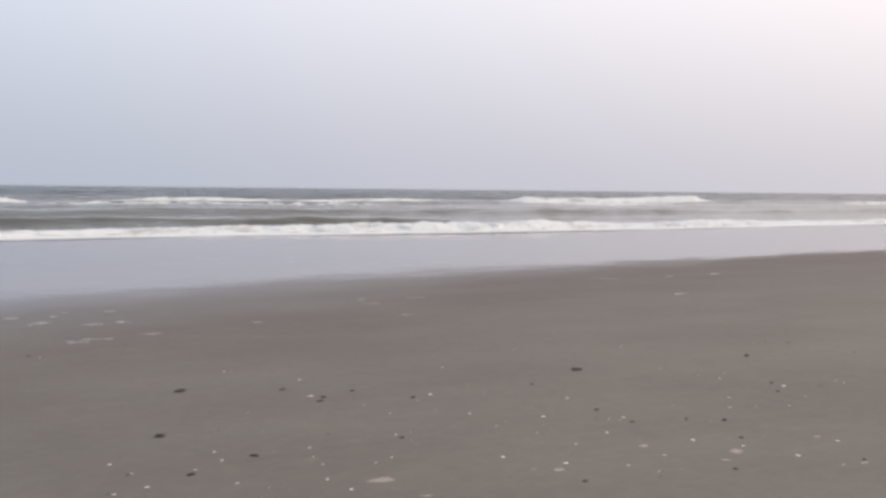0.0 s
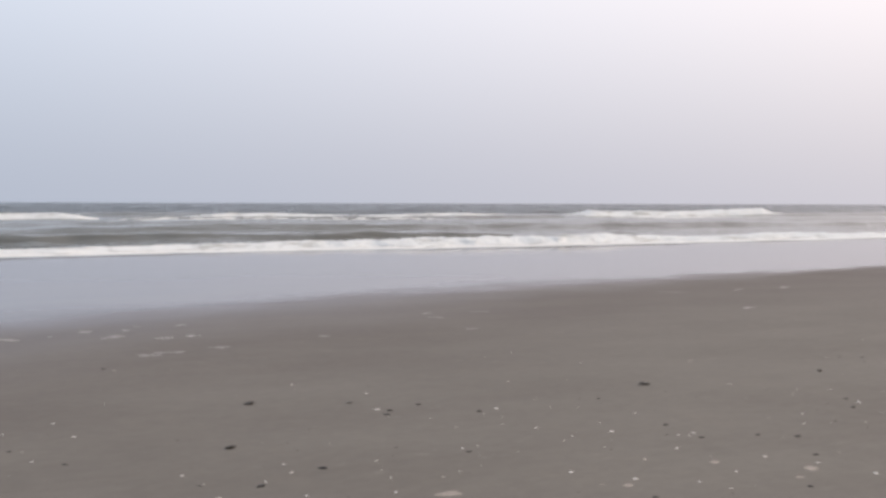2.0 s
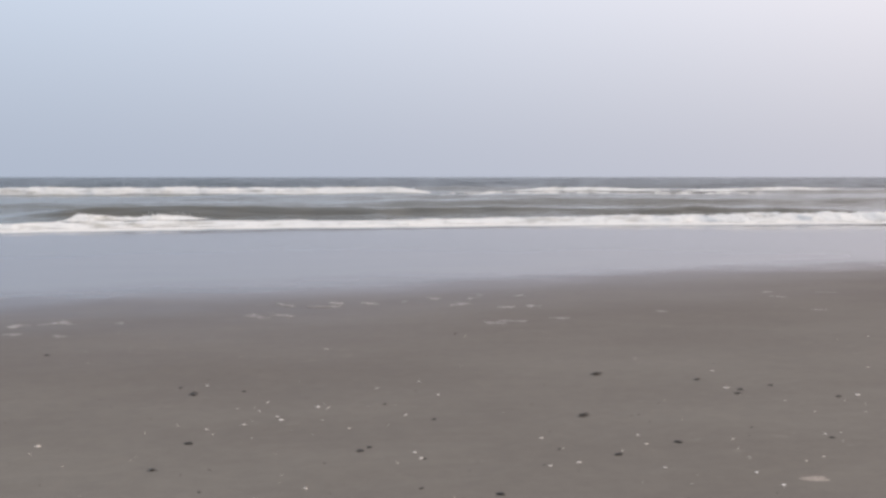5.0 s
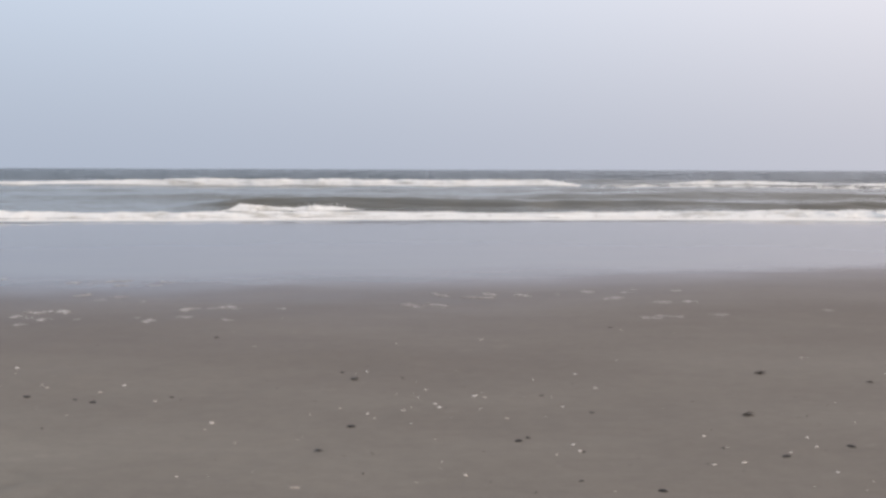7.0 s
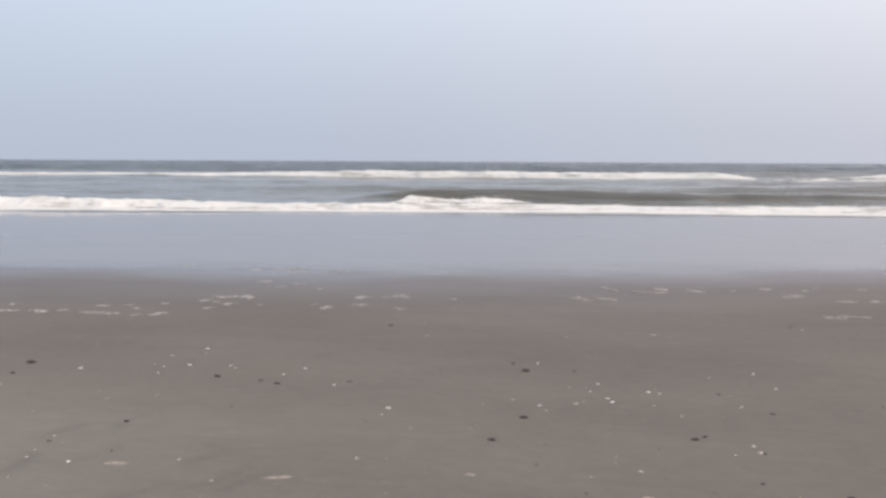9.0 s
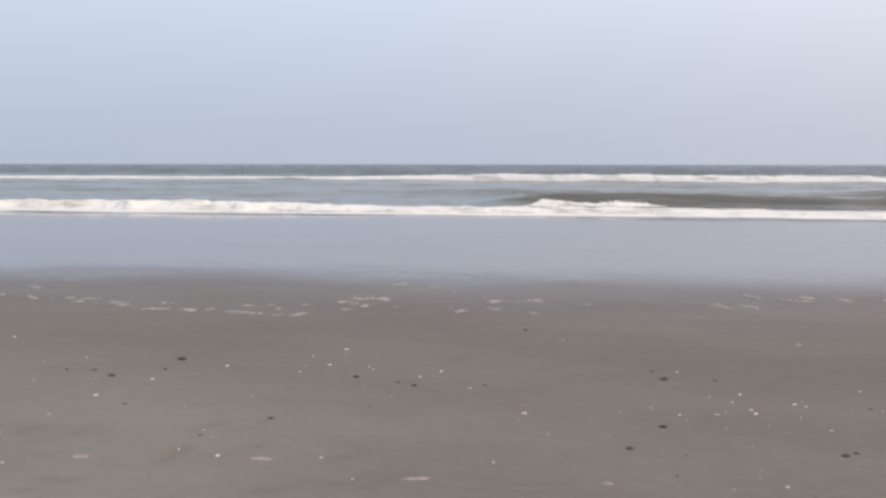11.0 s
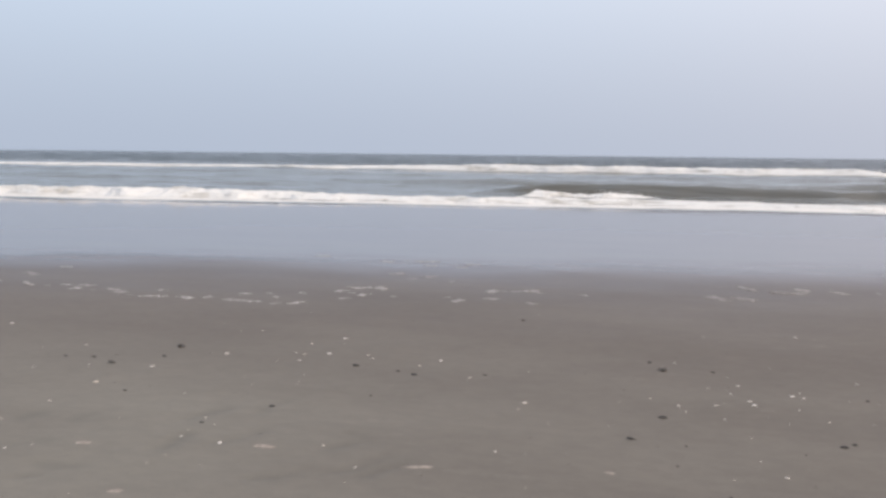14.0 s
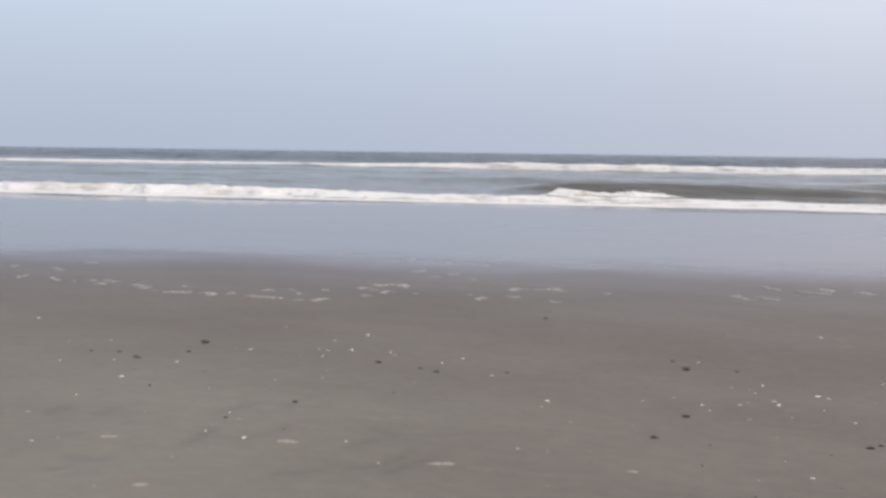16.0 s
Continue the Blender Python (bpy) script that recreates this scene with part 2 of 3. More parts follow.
def apron_material():
    """Thin froth with the dark wet sand and water showing through its holes."""
    m, n, b = material("thin_froth", (0.7, 0.7, 0.68), 0.5)
    pos = n.add("ShaderNodeNewGeometry").outputs["Position"]
    holes = n.noise(n.stretch(pos, 0.7, 2.0), 1.4, 6, 0.68)
    open_ = n.ramp(holes, 0.44, 0.60)
    n.link(n.mix(open_, (0.72, 0.70, 0.66), (0.13, 0.125, 0.11)), b.inputs["Base Color"])
    n.link(n.ramp(open_, 0.0, 1.0, 0.7, 0.12), b.inputs["Roughness"])
    n.link(n.bump(holes, 0.4, 0.05), b.inputs["Normal"])
    return m


def fleck_material(name, low, high):
    """Dried froth: whole where it is thick, broken up towards its rim."""
    m, n, b = material(name, high, 0.6)
    pos = n.add("ShaderNodeNewGeometry").outputs["Position"]
    v = n.noise(pos, 24.0, 4, 0.75)
    body = n.add("ShaderNodeAttribute")
    body.attribute_name = "body"
    thin = n.ramp(n.math("ADD", body.outputs["Fac"], n.math("MULTIPLY", n.math("SUBTRACT", v, 0.5), 2.4)), 0.20, 1.0)
    n.link(n.mix(thin, (0.115, 0.098, 0.092), n.mix(n.ramp(v, 0.35, 0.62), low, high)), b.inputs["Base Color"])
    n.link(n.bump(v, 0.6, 0.01), b.inputs["Normal"])
    return m


def pale_material():
    m, n, b = material("pale_dry_sand", (0.45, 0.40, 0.35), 0.85)
    pos = n.add("ShaderNodeNewGeometry").outputs["Position"]
    v = n.noise(pos, 60.0, 4, 0.7)
    body = n.add("ShaderNodeAttribute")
    body.attribute_name = "body"
    thin = n.ramp(n.math("ADD", body.outputs["Fac"], n.math("MULTIPLY", n.math("SUBTRACT", v, 0.5), 0.9)), 0.18, 0.95)
    n.link(n.mix(thin, (0.155, 0.130, 0.112), n.mix(n.ramp(v, 0.35, 0.62), (0.22, 0.19, 0.165), (0.34, 0.30, 0.26))), b.inputs["Base Color"])
    n.link(n.bump(v, 0.5, 0.006), b.inputs["Normal"])
    return m


def shell_material():
    m, n, b = material("bleached_shell", (0.75, 0.72, 0.66), 0.45)
    pos = n.add("ShaderNodeTexCoord").outputs["Object"]
    chance = n.add("ShaderNodeObjectInfo").outputs["Random"]
    v = n.noise(pos, 9.0, 5, 0.65)
    tone = n.mix(chance, (0.76, 0.74, 0.71), (0.50, 0.45, 0.39))
    n.link(n.mix(n.ramp(v, 0.4, 0.65, 0.0, 0.5), tone, (0.50, 0.43, 0.37)), b.inputs["Base Color"])
    n.link(n.bump(v, 0.3, 0.05), b.inputs["Normal"])
    return m


def mussel_material():
    m, n, b = material("mussel_shell_blue_black", (0.03, 0.03, 0.035), 0.55)
    b.inputs["Specular IOR Level"].default_value = 0.25
    pos = n.add("ShaderNodeTexCoord").outputs["Object"]
    v = n.noise(pos, 7.0, 5, 0.65)
    n.link(n.mix(n.ramp(v, 0.35, 0.7), (0.009, 0.009, 0.011), (0.036, 0.031, 0.028)), b.inputs["Base Color"])
    n.link(n.bump(v, 0.3, 0.05), b.inputs["Normal"])
    return m


def weed_material():
    m, n, b = material("dark_seaweed", (0.035, 0.03, 0.02), 0.4)
    pos = n.add("ShaderNodeTexCoord").outputs["Object"]
    v = n.noise(pos, 8.0, 5, 0.65)
    n.link(n.mix(n.ramp(v, 0.35, 0.7), (0.026, 0.022, 0.017), (0.080, 0.064, 0.046)), b.inputs["Base Color"])
    n.link(n.bump(v, 0.4, 0.05), b.inputs["Normal"])
    return m


SAND, WATER, FOAM, APRON, FLECK_M = sand_material(), water_material(), foam_material(), apron_material(), fleck_material("drying_foam", (0.26, 0.247, 0.230), (0.46, 0.445, 0.42))
FILM_M = fleck_material("thin_dried_foam", (0.18, 0.165, 0.155), (0.30, 0.28, 0.26))
PALE, SHELL_M, MUSSEL_M, WEED_M = pale_material(), shell_material(), mussel_material(), weed_material()

# ---- the beach: one sheet of sand out to the horizon and on under the sea ----
gx = np.concatenate([axis(-15, -4.0, 0.11, -4600, -4.0), np.arange(-3.96, 0.6, 0.045), axis(0.6, 21, 0.11, 0.6, 4600)])
gy = np.concatenate([axis(2.6, 3.4, 0.085, -4600, 3.4, 1.12), np.arange(3.45, 5.6, 0.04), axis(5.6, 19.0, 0.085, 5.6, 4600, 1.12)])
X, Y = np.meshgrid(gx, gy)
edge = wet_line(X) + 0.75 * fbm(X * 0.25, Y * 0.5, 31) + 0.50 * fbm(X * 0.8, Y * 1.6, 32)
spread = np.interp(X, (-12, 0, 5, 10, 18), (4.0, 4.0, 3.4, 2.2, 0.9))
shore = (Y - edge) / spread
wet = 0.55 * smooth(shore, -0.5, 0.55) + 0.45 * smooth(shore, -1.5, 0.7)
damp = smooth((Y - edge) / 3.7, -2.4, -0.4)
dry = (1 - smooth(X + 0.4 * Y, -3.0, 3.0)) * (1 - smooth(Y, 5.0, 9.0)) * (0.6 + 0.8 * vnoise(X * 0.6, Y * 0.9, 33))
ground = new("ground", sheet("ground", X, Y, sand_height(X, Y), (("wet", wet), ("damp", damp), ("dry", dry), ("tread_shade", footmarks(X, Y)))))
ground.data.materials.append(SAND)
tagged(ground, "grey-brown beach sand, damp and mirror-wet towards the sea", "sand", kind="structure")

# ---- the sea ----
wx = axis(-48, 62, 0.24, -4700, 4700, 1.10)
wy = np.concatenate([np.arange(24.0, 60.0, 0.17), np.arange(60.0, 126.0, 0.42)])
X, Y = np.meshgrid(wx, wy)
# the open sea beyond, on wider lines
fx = axis(-420, 700, 2.4, -4700, 4700, 1.10)
fy = [125.4]
while fy[-1] < 4700:
    fy.append(fy[-1] + max(1.3, (fy[-1] - 125) * 0.011))
FX, FY = np.meshgrid(fx, np.array(fy))


def chop_height(x, y):
    rng = random.Random(5)
    z = 0.0
    for k in range(34):
        length = 0.9 * 1.075**k
        turn, phase = rng.gauss(0, 0.55), rng.random() * 6.3
        kx, ky = math.sin(turn) * 6.283 / length, math.cos(turn) * 6.283 / length
        z = z + 0.010 * length**0.75 * np.sin(kx * x + ky * y + phase) * (1 - smooth(y, 28 * length, 60 * length))
    return z * 0.33


def swell(x, y, line, height, front, behind):
    d = y - line
    return height * np.exp(-((d / np.where(d < 0, front, behind)) ** 2))


def bore_line(x):
    return swash_line(x) + 3.0 + 0.5 * fbm(x * 0.3, 1.0, 41)


def outer_line(x):
    return np.interp(x, (-150, -40, 10, 40, 66, 110, 200), (84, 91, 88, 88, 96, 99, 110)) + 1.2 * fbm(x * 0.06, 2.0, 42)


depth = Y - swash_line(X)
calm = smooth(depth, 0.3, 9.0)
lip = 0.048 * np.exp(-(((depth - 0.22) / 0.16) ** 2)) * vnoise(X * 0.3, 1.0, 55)
Z = WATER_Z - 0.12 * (1 - smooth(depth, -1.5, 0.25)) + lip + calm * chop_height(X, Y)
Z += swell(X, Y, bore_line(X) + 7.0 + 0.8 * fbm(X * 0.1, 5.0, 43), 0.42 * window(X, -10, 26, 3) * (1 - 0.4 * smooth(X, 3, 12)) * (0.8 + 0.5 * vnoise(X * 0.15, 1.0, 44)), 0.65, 3.0)
Z += swell(X, Y, 53 + 1.8 * fbm(X * 0.05, 6.0, 45), 0.46 * (0.45 + 0.75 * vnoise(X * 0.07, 2.0, 46)) * (0.55 + 0.45 * smooth(X, -26, -6)), 1.25, 5.0)
Z += swell(X, Y, 70 + 2.5 * fbm(X * 0.04, 7.0, 47), 0.34 * (0.3 + 0.9 * vnoise(X * 0.05, 3.0, 48)), 2.2, 6.0)
Z += swell(X, Y, outer_line(X) + 1.2, 0.22, 2.0, 7.0)
lift = smooth(vnoise(X * 0.055, 4.0, 57), 0.30, 0.62)
Z += swell(X, Y, outer_line(X) - 1.1, 0.30 * lift * (0.35 + 0.65 * smooth(X, 10, 20)), 0.9, 2.0)
Z += swell(X, Y, 116 + 2.0 * fbm(X * 0.05, 3.0, 58), 0.50 * window(X, 0, 34, 6), 1.8, 5.0)
back_of_bore = Y - bore_line(X)
foam = 0.95 * smooth(back_of_bore, -0.5, 0.3) * (1 - smooth(back_of_bore, 1.4, 5.5))
foam = np.maximum(foam, 0.66 * window(depth, 0.5, 3.0, 0.35))
foam = np.maximum(foam, 0.55 * window(Y, 76, 82, 3) * smooth(X, 40, 70))
foam = np.maximum(foam, 0.40 * window(Y, 60, 66, 4) * vnoise(X * 0.08, 8.0, 53))
foam = np.maximum(foam, 0.62 * window(Y - outer_line(X), -9.0, -0.3, 2.5) * smooth(vnoise(X * 0.05, 6.0, 54), 0.2, 0.7))


def open_sea(x, y):
    rng = random.Random(9)
    z = 0.0
    for k in range(30):
        length = 5.0 * 1.07**k
        turn, phase = rng.gauss(0, 0.5), rng.random() * 6.3
        kx, ky = math.sin(turn) * 6.283 / length, math.cos(turn) * 6.283 / length
        z = z + 0.010 * length**0.6 * np.sin(kx * x + ky * y + phase) * (1 - smooth(y, 45 * length, 90 * length))
    return z * 0.75


FZ = WATER_Z - 0.05 + open_sea(FX, FY) * smooth(FY, 122, 150)
FZ += swell(FX, FY, 152 + 6 * fbm(FX * 0.02, 9.0, 51), 0.35 * smooth(vnoise(FX * 0.02, 5.0, 52), 0.35, 0.8), 4.0, 12.0)
near, wide = sheet("water", X, Y, Z, (("foam", foam),)), sheet("water", FX, FY, FZ, (("foam", 0 * FZ),))
both = bmesh.new()
both.from_mesh(near)
both.from_mesh(wide)
both.to_mesh(near)
both.free()
water = new("water", near)
water.data.materials.append(WATER)
tagged(water, "grey-green choppy sea with foam-laced surf", "sea", kind="structure")


# ---- breaking waves: rolls of white water that stand on the sea ----
def part(name, bm_or_mesh, mat, parent, label=""):
    if isinstance(bm_or_mesh, bmesh.types.BMesh):
        me = bpy.data.meshes.new(name)
        bm_or_mesh.to_mesh(me)
        bm_or_mesh.free()
    else:
        me = bm_or_mesh
    if not me.materials:
        me.materials.append(mat)
    ob = new(name, me)
    ob.parent = parent
    if label:
        ob["label"] = label
    return ob


def roller(line, height, x0, x1, step, seed, reach=1.0, ends=2.0, base=WATER_Z, lumps=1.0):
    """The white roll of a breaking wave along its line: steep lumpy front, slack ragged back."""
    xs = np.arange(x0, x1, step)
    u = np.linspace(0, 1, 22)
    U, XX = np.meshgrid(u, xs, indexing="ij")
    h = height(XX) * (1 + 0.35 * lumps * fbm(XX * 0.05 / reach, 7.0, seed + 21, 3)) * window(XX, x0 + ends, x1 - ends, ends) * (1 - 0.45 * lumps + 0.85 * lumps * vnoise(XX * 0.16 / reach, 4.0, seed + 12))
    out = np.interp(U, (0, 0.1, 0.25, 0.38, 0.5, 0.7, 0.85, 1.0), (-0.55, -0.40, -0.15, 0.12, 0.50, 1.5, 2.6, 3.8)) * reach
    up = np.interp(U, (0, 0.1, 0.25, 0.38, 0.5, 0.7, 0.85, 1.0), (-0.35, 0.12, 0.62, 0.92, 1.0, 0.66, 0.28, -0.35))
    rag = 0.85 + 0.30 * lumps * fbm(XX * 1.1 / reach, U * 2.0, seed, 5) + 0.16 * fbm(XX * 0.2 / reach, 1.0, seed + 3, 3)
    body = np.sin(np.pi * np.clip(U * 1.15, 0, 1))
    Zr = base + h * up * rag + h * body * lumps * (0.32 * fbm(XX * 2.8 / reach, U * 7.0, seed + 5, 5) + 0.22 * fbm(XX * 7.5 / reach, U * 15.0, seed + 15, 3)) - 0.5 * (U < 0.02)
    Yr = line(XX) + out + 0.45 * reach * body * fbm(XX * 1.1 / reach, U * 3.0 + 9.0, seed + 8, 4)
    Xr = XX + 0.15 * reach * body * fbm(XX * 1.7 / reach, U * 4.0 + 5.0, seed + 9, 3)
    return sheet("roller", Xr.T, Yr.T, Zr.T)


def spray(line, height, x0, x1, count, size, seed, ends, base):
    """Tatters of froth thrown up along the crest."""
    rng = random.Random(seed)
    ball = bmesh.new()
    bmesh.ops.create_icosphere(ball, subdivisions=1, radius=1.0)
    ball.verts.ensure_lookup_table()
    unit = np.array([v.co[:] for v in ball.verts])
    tris = np.array([[v.index for v in f.verts] for f in ball.faces])
    ball.free()
    verts, faces = [], []
    for k in range(count):
        x = rng.uniform(x0 + ends, x1 - ends)
        h = float(height(np.float64(x)))
        r = size * rng.uniform(0.4, 1.3) * min(1.0, h * 2.2)
        jitter = np.array([[rng.uniform(0.6, 1.3) for _ in range(3)] for _ in unit])
        y = float(line(np.float64(x))) + rng.gauss(0.15, 0.35) * (h * 2 + 0.3)
        verts.append(unit * jitter * r * np.array([1.5, 1.0, 0.7]) + np.array([x, y, base + h * rng.uniform(0.40, 0.86)]))
        faces.append(tris + k * len(unit))
    me = bpy.data.meshes.new("spray")
    me.from_pydata(np.concatenate(verts).tolist(), [], np.concatenate(faces).tolist())
    me.polygons.foreach_set("use_smooth", np.ones(len(me.polygons), dtype=bool))
    return me


def apron(line, x0, x1, step, seed, before, base):
    """The thin sheet of froth that slides ahead of the roll."""
    xs = np.arange(x0, x1, step)
    u = np.linspace(0, 1, 9)
    U, XX = np.meshgrid(u, xs, indexing="ij")
    lead = before * (0.6 + 0.8 * fbm(XX * 0.22, 1.0, seed, 4)) + 0.06 * before * fbm(XX * 2.5, 3.0, seed + 1, 3)
    lead = np.clip(lead, 0.05, 2.2 * before)
    Ya = line(XX) + 0.3 - (lead + 0.3) * (1 - U)
    Za = base + 0.006 + 0.05 * U**1.5 + 0.03 * U * fbm(XX * 2.0, U * 4.0, seed + 2, 4) - 0.05 * (U < 0.01)
    return sheet("foam_apron", XX.T, Ya.T, Za.T)


def breaking_wave(label, line, height, x0, x1, step, seed, reach=1.0, ends=2.0, base=WATER_Z, lumps=1.0):
    top = tagged(new("breaking_wave"), label, "wave", "waves breaking along the shore")
    cx = (x0 + x1) / 2
    top.location = (cx, float(line(cx)), base)
    inverse = Matrix.Translation(top.location).inverted()
    ob = part("roller", roller(line, height, x0, x1, step, seed, reach, ends, base, lumps), FOAM, top)
    ob.matrix_parent_inverse = inverse
    froth = part("spray", spray(line, height, x0, x1, int((x1 - x0) * 10 / reach), 0.034 * reach, seed + 1, ends, base), FOAM, top)
    froth.matrix_parent_inverse = inverse
    froth["kind"] = "stuff"
    if reach < 1.2:
        skirt = part("foam_apron", apron(line, x0 + ends, x1 - ends, step * 1.5, seed + 2, 0.9 * reach, base if base > WATER_Z else WATER_Z + 0.005), APRON, top)
        skirt.matrix_parent_inverse = inverse
    return top


breaking_wave("long white bore of broken surf running up the sand", bore_line,
              lambda x: np.interp(x, (-90, -34, -22, -12, -6, 4, 10, 12, 15, 30, 70), (0.38, 0.36, 0.34, 0.24, 0.175, 0.165, 0.21, 0.32, 0.30, 0.27, 0.30)),
              -62, 88, 0.065, 61, 1.0, 6.0, WATER_Z, 0.75)
breaking_wave("short wave just breaking behind the bore, white crest", lambda x: bore_line(x) + 5.2,
              lambda x: 0.31 + 0.05 * np.sin(x * 2.1), -8.9, -3.0, 0.06, 67, 0.8, 0.7)
breaking_wave("thin white line of a breaker far out", outer_line,
              lambda x: np.interp(x, (-140, -60, -36, -22, 13), (0.24, 0.20, 0.30, 0.58, 0.64)), -138, 14.5, 0.25, 71, 1.5, 3.0, WATER_Z + 0.16, 0.45)
breaking_wave("low white breaker far out, broken in several places", outer_line,
              lambda x: 0.34 + 0.10 * np.sin(x * 0.3), 18, 62, 0.2, 73, 1.5, 3.0, WATER_Z + 0.30, 0.7)
breaking_wave("tall white breaker far out with a full crest", outer_line,
              lambda x: 0.8 + 0 * x, 68, 103, 0.2, 79, 2.0, 1.5, WATER_Z + 0.16, 0.6)
breaking_wave("small whitecap far out on the sea", lambda x: 121 + 0 * x,
              lambda x: 0.34 + 0 * x, 8, 15, 0.25, 83, 1.6, 2.0)
breaking_wave("small whitecap far out on the sea", lambda x: 128 + 0 * x,
              lambda x: 0.4 + 0 * x, 118, 136, 0.3, 89, 1.8, 4.0)


# ---- small things on the sand ----
# x, y and width in millimetres; a minus marks those half buried or dull
SHELL_A = (
    (-9.23, 9.61, -28), (-6.88, 7.42, 42), (-5.60, 6.76, 28), (-5.45, 5.94, -34), (-5.10, 6.11, -30),
    (-4.71, 5.66, 44), (-4.68, 5.14, 22), (-4.67, 4.68, 27), (-4.62, 6.21, 42), (-4.54, 7.85, -31),
    (-4.46, 6.80, -27), (-4.33, 6.81, 36), (-4.24, 4.21, 28), (-3.97, 5.58, -26), (-3.86, 7.40, 29),
    (-3.84, 7.03, -27), (-3.74, 6.99, 32), (-3.70, 7.74, 39), (-3.69, 6.78, 26), (-3.67, 5.96, -20),
    (-3.62, 7.52, -24), (-3.57, 7.08, 36), (-3.53, 5.09, 24), (-3.47, 4.71, -39), (-3.45, 6.34, -25),
    (-3.44, 4.44, -15), (-3.25, 7.11, 27), (-3.19, 4.65, 35), (-3.18, 7.02, 35), (-3.03, 6.44, -20),
)
SHELL_B = (
    (-2.75, 6.25, -24), (-2.75, 6.89, 37), (-2.65, 7.11, 31), (-2.63, 4.78, 19), (-2.33, 4.50, -35),
    (-2.29, 4.25, -14), (-2.29, 6.63, 35), (-2.13, 9.36, -28), (-1.99, 8.73, -31), (-1.78, 5.89, -31),
    (-1.77, 6.05, 57), (-1.74, 9.41, -44), (-1.71, 4.98, 21), (-1.00, 6.43, 22), (-0.99, 7.54, -22),
    (-0.91, 7.64, 26), (-0.81, 6.30, 25), (-0.73, 8.87, -35), (-0.64, 6.86, -35), (-0.58, 6.38, 43),
    (-0.52, 6.05, 14), (-0.49, 6.76, 19), (-0.44, 7.01, 35), (-0.37, 6.57, 37), (-0.34, 5.12, -15),
    (-0.34, 6.47, 36), (-0.33, 5.24, -22), (-0.27, 6.19, -21), (-0.21, 5.00, 27), (-0.09, 6.82, 34),
)
SHELL_C = (
    (-0.07, 6.44, 25), (-0.04, 6.92, -23), (-0.02, 6.78, 26), (0.02, 5.99, -16), (0.06, 9.13, 45),
    (0.09, 6.19, 27), (0.37, 7.35, 21), (0.43, 5.56, 39), (0.45, 5.44, 29), (0.45, 6.79, -28),
    (0.49, 6.50, 27), (0.72, 7.55, 35), (0.80, 7.06, -49), (1.14, 5.18, 29), (1.15, 8.11, -26),
    (1.16, 6.48, -19), (1.24, 5.76, 32), (1.31, 5.52, 19), (1.32, 5.23, 39), (1.34, 5.20, -18),
    (1.47, 9.69, -42), (1.64, 5.42, -26), (1.76, 5.06, 28), (1.79, 4.77, -29), (1.83, 5.53, 30),
    (1.85, 5.73, 20), (1.88, 4.90, -18), (2.22, 4.90, 25), (2.26, 4.68, 27), (2.31, 5.17, 20),
)
SHELL_D = (
    (2.39, 5.55, 24), (2.60, 5.06, -40), (2.74, 5.12, 27), (2.75, 8.25, -34), (2.82, 8.27, -30),
    (3.01, 6.97, 48), (3.02, 5.59, 22), (3.03, 5.40, -29), (3.18, 7.59, -42), (3.23, 6.48, -25),
    (3.28, 6.16, 24), (3.30, 5.36, -18), (3.33, 4.81, 34), (3.59, 4.53, 33), (3.62, 6.10, -21),
    (3.66, 6.43, -26), (3.78, 5.89, -49), (3.85, 5.54, -23), (3.85, 6.57, 40), (3.87, 5.20, 15),
    (3.88, 4.31, 23), (3.92, 4.85, 29), (3.93, 5.62, -16), (3.94, 4.12, 23), (4.05, 5.37, -19),
    (4.18, 5.54, 36), (4.22, 4.37, 21), (4.25, 6.42, -31), (4.28, 4.97, 30), (4.28, 5.81, 21),
)
SHELL_E = (
    (4.53, 7.51, -41), (4.55, 5.26, 24), (4.60, 5.21, -28), (4.64, 4.55, 40), (4.68, 5.26, 40),
    (4.73, 5.97, 39), (4.82, 4.29, 25), (4.93, 3.96, 35), (5.00, 3.69, 23), (5.13, 4.87, -20),
    (5.28, 5.39, -30), (5.45, 4.07, 29), (5.48, 9.02, 24), (5.52, 5.38, -22), (5.60, 5.12, 30),
    (5.69, 8.05, -28), (5.80, 5.05, -26), (5.87, 5.38, 27), (6.05, 4.95, -30), (6.23, 6.54, -41),
    (6.39, 5.97, -34), (6.43, 5.11, -27), (6.59, 6.10, -40), (6.60, 5.47, 38), (6.83, 7.73, 35),
    (6.85, 5.97, -25), (7.16, 5.31, 29), (7.16, 5.39, -29), (7.89, 7.17, -29),
)
DARK_A = (
    (-6.45, 6.93, -45), (-5.90, 7.77, -48), (-5.65, 6.10, -39), (-5.63, 11.35, -36), (-5.48, 5.52, -32),
    (-5.47, 6.33, 36), (-5.40, 6.94, -33), (-5.24, 6.37, 36), (-5.23, 5.19, -34), (-5.05, 6.29, -26),
    (-4.98, 6.22, 56), (-4.98, 6.45, -40), (-4.81, 6.93, 79), (-4.74, 6.56, 36), (-4.65, 4.63, -44),
    (-4.38, 5.51, 27), (-4.23, 4.06, -15), (-3.90, 7.03, -55), (-3.81, 3.86, -28), (-3.78, 6.86, -27),
    (-3.62, 6.41, -33), (-3.49, 4.97, 30), (-3.41, 6.32, -29), (-3.28, 5.40, -21), (-3.28, 5.47, 40),
    (-3.21, 6.74, 51), (-2.95, 5.72, -22), (-2.85, 6.67, 29), (-2.70, 6.59, 43),
)
